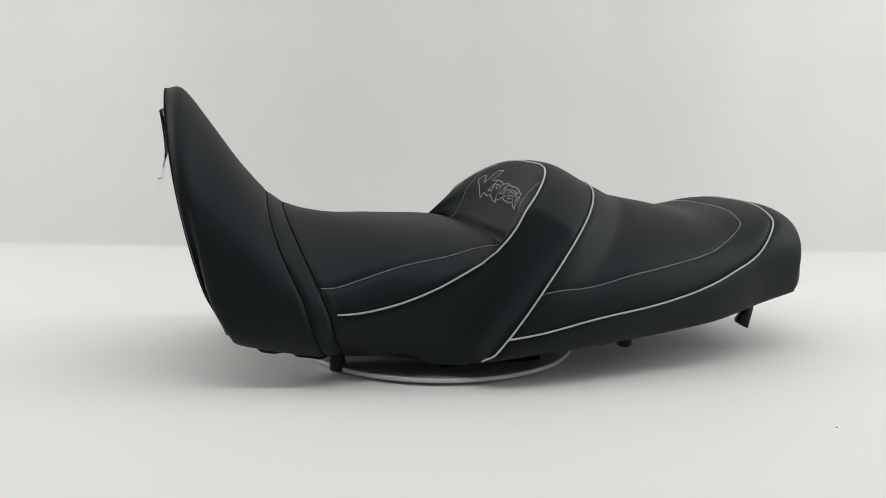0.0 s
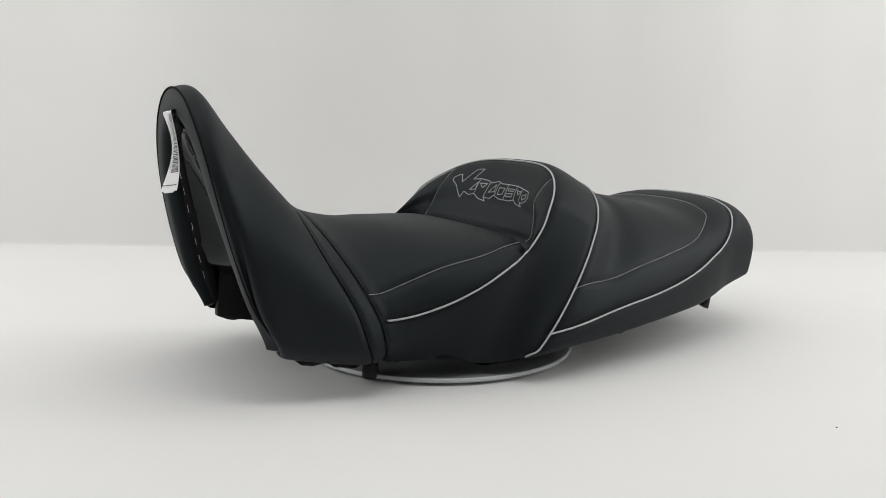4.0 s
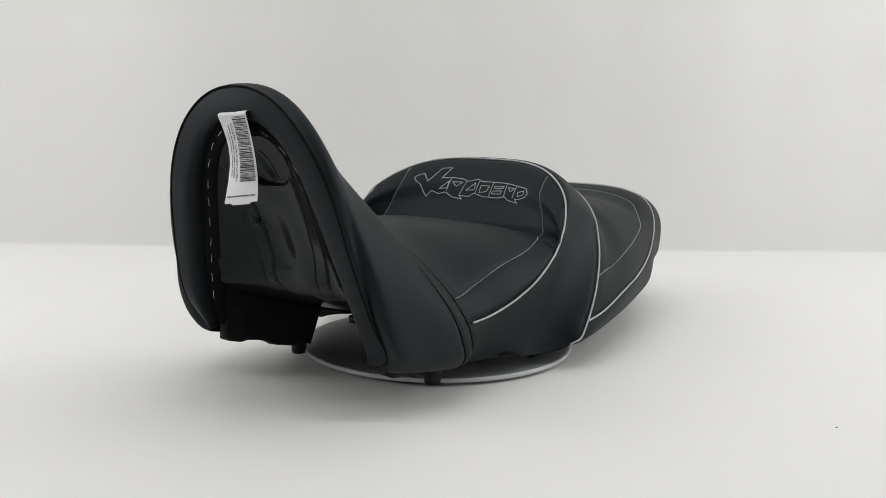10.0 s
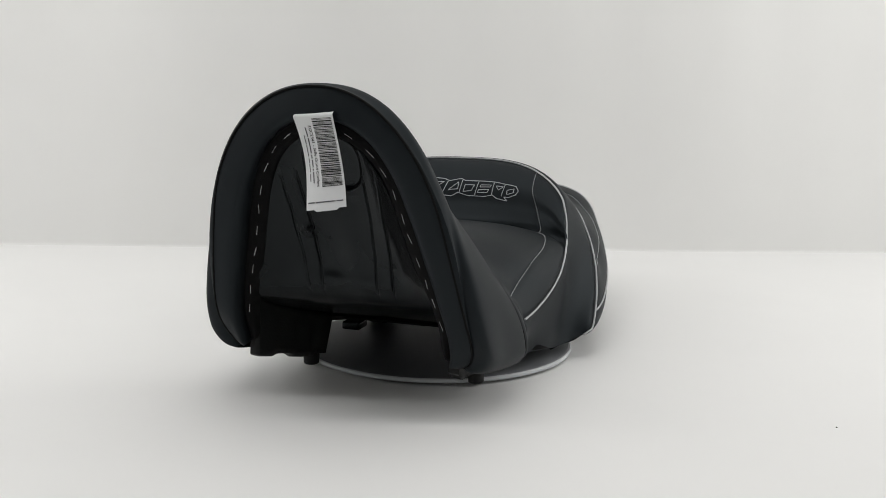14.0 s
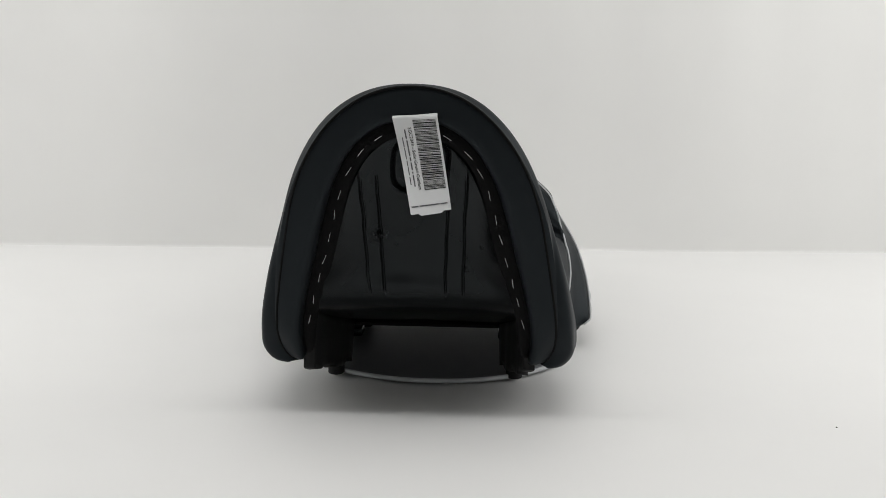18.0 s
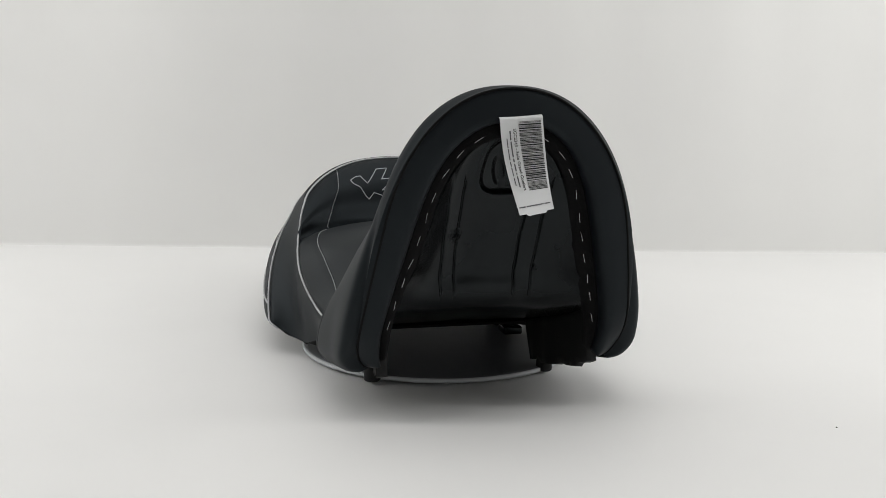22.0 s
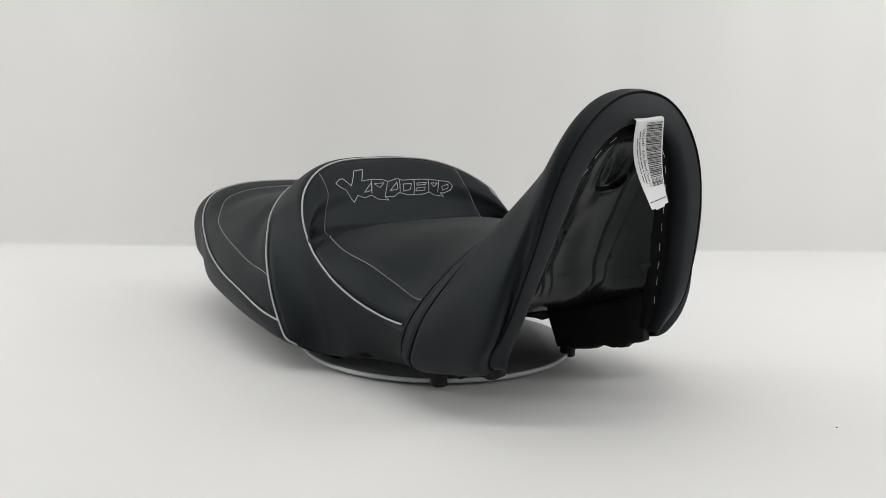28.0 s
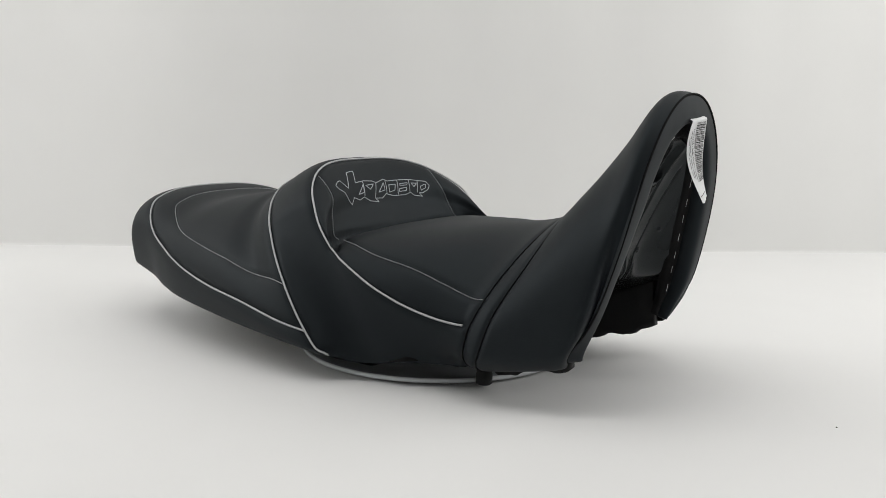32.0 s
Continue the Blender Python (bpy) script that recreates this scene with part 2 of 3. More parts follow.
def cover_base():
    """The cover's places and normals on an even grid, its sides faired and laid to the bolster piping's line."""
    u, w = np.linspace(0, 21, NU), np.linspace(-1, 1, NV)
    uu, vv = np.meshgrid(u, np.sign(w) * np.abs(w) ** BEND, indexing="ij")
    p = seat_points(uu, vv, STATIONS)
    q = smooth_line(SEAMS["bolster_piping"], 300)
    line = np.interp(uu, q[::-1, 0], q[::-1, 1])
    step = lambda x: 0.5 + 0.5 * np.tanh(x)
    # draw the surface to the piping's line, most at the line itself, and fair the side below it
    key = np.array(SEAMS["bolster_piping"][:len(BOLSTER_LINE)])
    goal = smooth_line(np.c_[key[:, 0], np.zeros(len(key))], 300)[:, 0]
    aim = spline(np.array(BOLSTER_LINE), 300)
    want = np.stack([np.interp(u, goal[::-1], aim[::-1, i]) for i in range(3)], 1)
    fade = step((u - 10.0) / 0.25) * step((16.5 - u) / 0.25)
    a = np.abs(vv)
    line = np.where(uu < 10.45, np.maximum(line, 0.42), line)
    share = np.where(a < line, (a / line) ** 4, np.clip((1 - a) / (1 - line), 0, 1) ** 1.5)[..., None]
    flip = np.stack([np.ones_like(vv), -np.sign(vv), np.ones_like(vv)], -1)
    weight = step((a - line - 0.015) / 0.012) * step((uu - 9.25) / 0.22) * step((16.3 - uu) / 0.22)
    cut = slice(185, 372)
    at = (1 - line[:, 0] ** (1 / BEND)) / 2 * (NV - 1)
    row, low = np.arange(NU), at.astype(int)
    part_of = (at - low)[:, None]
    own = (u > 10.5) & (u < 16.27)

    def to_line(p):
        move = want - (p[row, low] * (1 - part_of) + p[row, low + 1] * part_of)
        move = np.stack([np.interp(u, u[own], move[own, i]) for i in range(3)], 1)
        return p + (move * fade[:, None])[:, None] * share * flip

    p = to_line(p)
    for times in (90, 14):
        for _ in range(times):
            p[cut] = p[cut] + (blurred(p[cut], 16) - p[cut]) * weight[cut][..., None]
        p = to_line(p) if times > 20 else p
    p = p + (blurred(p, 3) - p) * 0.8
    du, dw = np.gradient(p, axis=0), np.gradient(p, axis=1)
    n = np.cross(dw, du)
    n /= np.linalg.norm(n, axis=-1, keepdims=True) + 1e-12
    return uu, vv, p, n


COVER = []


def surface(u, v):
    """Places and outward normals on the cover."""
    if not COVER:
        COVER.append(cover_base())
    _, _, p, n = COVER[0]
    a = np.clip(np.asarray(u, float) / 21, 0, 1) * (NU - 1.001)
    b = (np.clip(np.sign(v) * np.abs(v) ** (1 / BEND), -1, 1) + 1) / 2 * (NV - 1.001)
    i, j = a.astype(int), b.astype(int)
    s, t = (a - i)[..., None], (b - j)[..., None]
    mix = lambda g: g[i, j] * (1 - s) * (1 - t) + g[i + 1, j] * s * (1 - t) + g[i, j + 1] * (1 - s) * t + g[i + 1, j + 1] * s * t
    m = mix(n)
    return mix(p), m / (np.linalg.norm(m, axis=-1, keepdims=True) + 1e-12)


def seam(name, n, side=-1, lift=0.0, whole=False):
    """Points along a seam on one side, or from one side over the crown to the other, at even steps."""
    q = smooth_line(SEAMS[name], 500)
    p, nn = surface(q[:, 0], side * q[:, 1])
    if whole:
        p2, n2 = p[::-1][1:] * [1, -1, 1], nn[::-1][1:] * [1, -1, 1]
        p, nn = np.vstack([p, p2]), np.vstack([nn, n2])
    way = np.r_[0, np.cumsum(np.linalg.norm(np.diff(p, axis=0), axis=1))]
    if n < 1:  # n is the step
        n = max(2, int(way[-1] / n))
    s = np.linspace(0, way[-1], n)
    p = np.stack([np.interp(s, way, p[:, i]) for i in range(3)], 1)
    nn = np.stack([np.interp(s, way, nn[:, i]) for i in range(3)], 1)
    nn /= np.linalg.norm(nn, axis=1)[:, None]
    return p + nn * lift, nn


def tube(p, nn, r, sides=8, flat=1.0):
    """A round cord along p."""
    t = np.gradient(p, axis=0)
    t /= np.linalg.norm(t, axis=1)[:, None] + 1e-12
    b = np.cross(t, nn)
    b /= np.linalg.norm(b, axis=1)[:, None] + 1e-12
    verts, faces = [], []
    for k in range(sides):
        a = 2 * math.pi * k / sides
        verts.append(p + r * (math.cos(a) * nn * flat + math.sin(a) * b))
    verts = np.stack(verts, 1).reshape(-1, 3)
    m = len(p)
    for i in range(m - 1):
        for k in range(sides):
            j = (k + 1) % sides
            faces.append((i * sides + k, i * sides + j, (i + 1) * sides + j, (i + 1) * sides + k))
    faces.append(tuple(range(sides))[::-1])
    faces.append(tuple((m - 1) * sides + k for k in range(sides)))
    return verts, faces


def joined(pieces):
    verts, faces, at = [], [], 0
    for v, f in pieces:
        verts.append(np.asarray(v, float))
        faces += [tuple(i + at for i in g) for g in f]
        at += len(v)
    return np.vstack(verts), faces


def stitches(p, nn, on, off, r):
    """Short thread loops along a line sampled every half millimetre."""
    out, i, step = [], 0, 0.0005
    a, b = max(2, int(on / step)), int(off / step)
    while i + a < len(p):
        q, m = p[i:i + a + 1:max(1, a // 4)], nn[i:i + a + 1:max(1, a // 4)]
        arch = np.sin(np.linspace(0, np.pi, len(q)))[:, None]
        out.append(tube(q + m * (arch * 0.5 * r - 0.2 * r), m, r, 5))
        i += a + b
    return joined(out)


def cover_grid():
    surface(0, 0)
    uu, vv, p, n = COVER[0]
    nu, nv = NU, NV
    # the cover is drawn in along the seams
    half = nv // 2 + 1
    flat, away = p[:, :half].reshape(-1, 3), np.zeros(nu * half)
    for name, depth, width in (("bolster_piping", .0022, .0042), ("band_piping", .0018, .0042), ("nose_piping", .0018, .0042),
                               ("rider_stitch", .0010, .0035), ("pillion_stitch", .0012, .0040), ("bolster_stitch", .0008, .0035),
                               ("front_seam", .0022, .0030), ("rear_seam", .0020, .0030), ("crease", .0085, .0050)):
        line, _ = seam(name, 0.002)
        best = np.full(len(flat), 1.0)
        near = np.where((flat > line.min(0) - 0.02).all(1) & (flat < line.max(0) + 0.02).all(1))[0]
        for part_of in np.array_split(near, max(1, len(near) // 4000)):
            d = flat[part_of][:, None] - line[None]
            best[part_of] = np.sqrt((d * d).sum(2).min(1))
        if name == "crease":  # runs out towards the sides
            depth = depth * np.clip((0.150 - np.abs(flat[:, 1])) / 0.02, 0, 1)
        away += depth * np.exp(-(best / width) ** 2)
    away = away.reshape(nu, half)
    away = np.concatenate([away, away[:, ::-1][:, 1:]], 1)
    p = p - n * away[..., None]
    n = np.cross(np.gradient(p, axis=1), np.gradient(p, axis=0))
    n /= np.linalg.norm(n, axis=-1, keepdims=True) + 1e-12
    return uu, vv, p, n


def station_of(name, share):
    q = smooth_line(SEAMS[name], 300)
    order = np.argsort(q[:, 1])
    return np.interp(share, q[order, 1], q[order, 0])


def patch(name, mask, p, n, mat, root, label):
    """The faces of the cover under the mask as one panel."""
    nu, nv = p.shape[:2]
    i, j = np.where(mask)
    quad = np.stack([i * nv + j, i * nv + j + 1, (i + 1) * nv + j + 1, (i + 1) * nv + j], 1)
    used, back = np.unique(quad, return_inverse=True)
    ob = raw_part(name, p.reshape(-1, 3)[used], back.reshape(-1, 4), mat, root, label)
    ob.data.normals_split_custom_set_from_vertices(n.reshape(-1, 3)[used].tolist())
    return ob


def upholstery(root):
    uu, vv, p, n = cover_grid()
    cu = (uu[:-1, :-1] + uu[1:, 1:]) / 2
    cv = np.abs(vv[:-1, :-1] + vv[1:, 1:]) / 2
    front, rear = station_of("front_seam", cv), station_of("rear_seam", cv)
    # along the bolster's piping the share of the way is not single-valued past the corner: take it by station there
    q = smooth_line(SEAMS["bolster_piping"], 300)
    side = np.interp(cu, q[::-1, 0], q[::-1, 1])
    inside = (cu > 10.13) & (cv < side) & (cu < front)
    band = station_of("band_piping", cv)
    nose = np.interp(cv, *smooth_line(SEAMS["nose_piping"], 300)[::-1].T[::-1])
    nose = np.where(cv > 0.735, 99, nose)
    back = cu > rear
    strip = ~back & (cu > front)
    pillion = inside & (cu > 12.95)
    face = inside & ~pillion
    saddle = ~back & ~strip & ~inside & (cu > band)
    skirt = ~back & ~strip & ~inside & ~saddle & (cu < nose)
    rider = ~(back | strip | inside | saddle | skirt)
    for name, mask, label in (("rider_cushion", rider, "black leatherette rider's cushion with dished top"), ("nose_skirt", skirt, "black leatherette skirt round the nose"),
                              ("saddle_band", saddle, "wide black band across the seat between two pipings"), ("bolster_panel", face, "upright black bolster panel with embroidery"),
                              ("pillion_cushion", pillion, "domed black pillion cushion"), ("seam_strip", strip, "narrow black strip between two seams"),
                              ("backrest_cover", back, "smooth black leatherette backrest")):
        patch(name, mask, p, n, LEATHER, root, label)
    for name in ("bolster_piping", "band_piping", "nose_piping"):
        v, f = tube(*seam(name, 0.003, lift=0.0, whole=True), 0.00098, 10)
        raw_part("piping", v, f, PIPING, root, "thin silver-grey piping cord")
    for name, on, off in (("rider_stitch", .0017, .0010), ("pillion_stitch", .0017, .0010), ("bolster_stitch", .0017, .0010)):
        if name == "rider_stitch":
            v, f = stitches(*seam(name, 0.0005, lift=-0.0004, whole=True), on, off, 0.00040)
            raw_part("stitching", v, f, THREAD, root, "dashed row of grey thread stitches")
            continue
        for s in (-1, 1):
            v, f = stitches(*seam(name, 0.0005, s, lift=-0.0004), on, off, 0.00040)
            raw_part("stitching", v, f, THREAD, root, "dashed row of grey thread stitches")
    for name in ("front_seam", "rear_seam"):
        v, f = tube(*seam(name, 0.003, lift=-0.0013, whole=True), 0.0006, 6)
        raw_part("seam", v, f, FELT, root, "dark sewn seam")


def embroidery(root):
    """One jagged outline on the bolster with small angular outlines in it; a unit is 0.277 mm across."""
    shapes = ([(128, 128), (150, 117), (172, 118), (200, 168), (244, 94), (292, 92), (262, 150), (318, 146), (372, 152), (398, 164), (448, 148), (470, 160), (528, 158), (602, 156), (646, 160), (700, 160),
               (712, 186), (700, 214), (668, 236), (648, 236), (664, 258), (616, 250), (596, 232), (560, 244), (486, 244), (440, 228), (412, 250), (366, 246), (384, 268), (330, 258), (296, 232), (262, 244), (226, 226), (204, 262), (190, 240), (168, 184), (140, 156)],
              [(262, 214), (306, 166), (300, 208)], [(322, 172), (374, 170), (346, 196)], [(396, 216), (440, 168), (438, 208)],
              [(470, 182), (512, 182), (500, 214), (464, 222)])
    shapes += ([(540, 180), (588, 176), (582, 188), (538, 192)], [(532, 208), (578, 202), (572, 220), (528, 224)],
              [(610, 178), (642, 178), (622, 200)], [(660, 196), (692, 178), (690, 202), (662, 220)])
    fine = np.linspace(0, 1, 400) ** BEND
    slashes = [[(312, 150), (300, 226)], [(392, 166), (366, 244)], [(456, 158), (446, 228)], [(530, 160), (516, 240)], [(600, 160), (592, 232)], [(650, 164), (636, 234)]]
    for shape in [q + q[:1] for q in shapes] + slashes:
        q = np.array(shape, float)
        line = np.vstack([np.linspace(a, b, 9)[:-1] for a, b in zip(q[:-1], q[1:])] + [q[-1:]])
        y, u = 0.1165 - 0.000275 * line[:, 0], 10.61 + 0.0068 * (line[:, 1] - 90)
        v = []
        for a, b in zip(y, u):
            across = surface(np.full(400, b), fine)[0][:, 1]
            v.append(np.sign(a) * np.interp(abs(a), across, fine))
        p, n = surface(u, np.array(v))
        verts, faces = tube(p + n * 0.0002, n, 0.00048, 6, 0.7)
        raw_part("embroidered_shape", verts, faces, LOGO, root, "outlined angular shape in grey thread")


# The tacking line inside the backrest's rear edge, from the leg's tip to the top: half width, height, depth.
TACK_LINE = ((.0935, .049, -.2240), (.0915, .080, -.2332), (.0838, .110, -.2414), (.0745, .140, -.2494), (.0667, .170, -.2573), (.0575, .200, -.2650), (.0434, .225, -.2722), (.0230, .2405, -.2768), (0, .2455, -.2785))
REARWARD = np.array([-0.975, 0, -0.22])


def even(q, n):
    """A line sampled anew at even steps."""
    way = np.r_[0, np.cumsum(np.linalg.norm(np.diff(q, axis=0), axis=1))]
    at = np.linspace(0, way[-1], n)
    return np.stack([np.interp(at, way, q[:, i]) for i in range(3)], 1)


def edge_line(n=161):
    """The rear edge of the backrest's cover from one leg over the top to the other."""
    w = np.linspace(-1, 1, 401)
    return even(seat_points(np.full(401, 21.0), np.sign(w) * np.abs(w) ** BEND, STATIONS), n)


def tack_line(n=161):
    q = spline(np.array(TACK_LINE), 120)[:, [2, 0, 1]]
    q = np.vstack([q * [1, -1, 1], q[::-1][1:]])
    q[:, 1] += 0.002
    return even(q, n)


def rear_ring(share, lift, n=161):
    """A line between the rear edge (share 0) and the tacking line (share 1), raised to the rear."""
    a, b = edge_line(n), tack_line(n)
    return a + (b - a) * np.reshape(share, (-1, 1)) + REARWARD * np.reshape(lift, (-1, 1))


def ring_mesh(rings, cap=True):
    n, m = len(rings[0]), len(rings)
    verts = np.vstack(rings)
    faces = [(i * n + k, i * n + k + 1, (i + 1) * n + k + 1, (i + 1) * n + k) for i in range(m - 1) for k in range(n - 1)]
    if cap:
        faces += [tuple(i * n for i in range(m)), tuple(i * n + n - 1 for i in range(m))[::-1]]
    return verts, faces


def rise(x):
    """A smooth step from 0 to 1."""
    return 0.5 * (1 + math.tanh(x / 2))


def back_panel(root):
    """The dished moulded panel, which turns forwards under the seat at its foot."""
    tack = tack_line(401)[200:]
    tack = tack[np.argsort(tack[:, 2])]
    # the foot's line: height, depth of the middle, how far the sides rise to the rear, half width
    foot = np.array(((.112, -.2145, .0275, .0862), (.100, -.2105, .0262, .0865), (.0905, -.2035, .0235, .0870), (.0815, -.191, .019, .0870), (.072, -.171, .013, .0850),
                     (.0625, -.145, .007, .0800), (.0550, -.120, .003, .0760), (.0495, -.101, 0, .0720)))
    rows, cols = [], 261
    top = tack[-1, 2] - 0.004
    for k in range(110):
        z = top + (0.112 - top) * (k / 110) ** 1.35
        edge = np.interp(z + 0.002, tack[:, 2], tack[:, 0]) + 0.005
        deep = np.interp(z, (.112, .13, .155, .18, .20, .22, .24), (.0275, .0280, .0250, .0185, .0130, .0080, .003))
        rows.append((z, edge + deep, deep, max(0.003, np.interp(z + 0.003, tack[:, 2], tack[:, 1] - 0.002) - 0.006)))
    rows += [tuple(r) for r in spline(foot, 60)]
    # ease the join of the two stretches
    rows = np.array(rows)
    for _ in range(30):
        rows[60:-1] = 0.5 * rows[60:-1] + 0.25 * (rows[59:-2] + rows[61:])
    verts = []
    for z, mid, deep, wide in rows:
        for k in range(cols):
            f = 2 * k / (cols - 1) - 1
            y = wide * f
            x = mid - deep * abs(f) ** 3
            fade = rise((0.207 - z) * 500) * rise((z - 0.100) * 500)
            down = (0.21 - z) / 0.12
            x += 0.0019 * math.sin(y * 66 + 1 + 12 * z) * math.sin(z * 38) * (1 - abs(f) ** 4)
            x += 0.0022 * noise.noise(Vector((y * 38, z * 15, 3.0))) * (1 - abs(f) ** 4)
            for e, g in ((0.0446 - 0.002 * down, 0.0318 - 0.002 * down), (-0.0268 + 0.004 * down, -0.0415 + 0.003 * down)):
                e, g = e + 0.0007 * noise.noise(Vector((z * 55, e * 90, 1))), g + 0.0007 * noise.noise(Vector((z * 55, g * 90, 5)))
                x += 0.0024 * fade * (math.exp(-((y - e) / 0.0009) ** 2) + math.exp(-((y - g) / 0.0009) ** 2))
                x -= 0.0009 * fade * rise((0.5 * abs(e - g) - abs(y - (e + g) / 2)) * 1500)
            # pocket with a rounded lower edge and a dent in it
            r = (abs(y + 0.004 + 0.1 * (z - 0.215)) / 0.0225) ** 3 + (abs(z - 0.216) / 0.0225) ** 3
            x += 0.0072 * rise((1 - r) * 8) - 0.0015 * math.exp(-((r - 1.25) / 0.35) ** 2)
            r = ((y - 0.001 - 0.25 * (z - 0.2065)) / 0.0048) ** 2 + ((z - 0.2115) / 0.0105) ** 2
            x += 0.0038 * rise((1 - r) * 3)
            # torn crumb and pips left by the mould
            for cy, cz, size, high in ((0.0335, 0.1548, 0.0044, 0.0034), (0.0183, 0.1468, 0.0012, 0.0009), (-0.0557, 0.1460, 0.0016, 0.0009), (-0.0425, 0.1255, 0.0022, 0.0016)):
                d = math.hypot(y - cy, z - cz) / size
                if d < 2.5:
                    x -= high * math.exp(-d * d) * (1 + 1.6 * noise.noise(Vector((y * 520, z * 520, 0))))
            verts.append((x, y + 0.002 * min(1, max(0, (z - 0.09) / 0.03)), z))
    n = len(rows)
    faces = [(i * cols + k, i * cols + k + 1, (i + 1) * cols + k + 1, (i + 1) * cols + k) for i in range(n - 1) for k in range(cols - 1)]
    raw_part("back_panel", verts, faces, PLASTIC, root, "glossy black moulded plastic panel with ribs")


def backrest_rear(root):
    trim = ((0, 0), (.04, .0014), (.10, .0028), (.2, .0046), (.32, .0064), (.45, .0082), (.56, .0094), (.65, .0096), (.72, .0082), (.765, .0048), (.785, .0004), (.79, -.0035))
    full = 0.70 + 0.30 * np.clip((0.262 - edge_line()[:, 2]) / 0.06, 0, 1)
    v, f = ring_mesh([rear_ring(a, b * full) for a, b in trim])
    raw_part("rear_trim", v, f, LEATHER, root, "black leatherette padding turned over the backrest's rear edge")
    rough = np.array([noise.noise(Vector((k * 0.35, 2.0, 0))) for k in range(161)])
    strip = ((.765, -.0030), (.80, -.0014), (.90, -.0005), (1.0, 0), (1.10, -.0006), (1.17 + .03 * rough, -.0022), (1.20 + .03 * rough, -.0070))
    v, f = ring_mesh([rear_ring(a, b) for a, b in strip])
    raw_part("tacking_strip", v, f, FELT, root, "matt black fabric strip inside the edge")
    z = edge_line()[:, 2]
    line = rear_ring(.02 + .11 * np.exp(-((z - .145) / .055) ** 2), .0010 + .0020 * np.exp(-((z - .145) / .055) ** 2))
    v, f = tube(line, np.tile(REARWARD, (len(line), 1)), 0.0011, 8)
    raw_part("edge_cord", v, f, FELT, root, "black cord along the backrest's edge")
    back_panel(root)
    # tacking stitches
    for s in (-1, 1):
        line = rear_ring(1.0, .0006, 401)
        line = line[:201][::-1] if s < 0 else line[200:]
        way = np.r_[0, np.cumsum(np.linalg.norm(np.diff(line, axis=0), axis=1))]
        for k in range(10):
            at = 0.024 + 0.0198 * k + 0.0012 * math.sin(k * 2.3 + s)
            q = np.stack([np.interp(np.linspace(at, at + 0.0085, 4), way, line[:, i]) for i in range(3)], 1)
            q[:, 1] += 0.0006 * math.sin(k * 1.7 + s) * np.array([1, .4, -.4, -1])
            v, f = tube(q, np.tile(REARWARD, (4, 1)), 0.00021, 5)
            raw_part("tacking_stitch", v, f, PAPER, root, "white tacking stitch" if k == 0 else "")


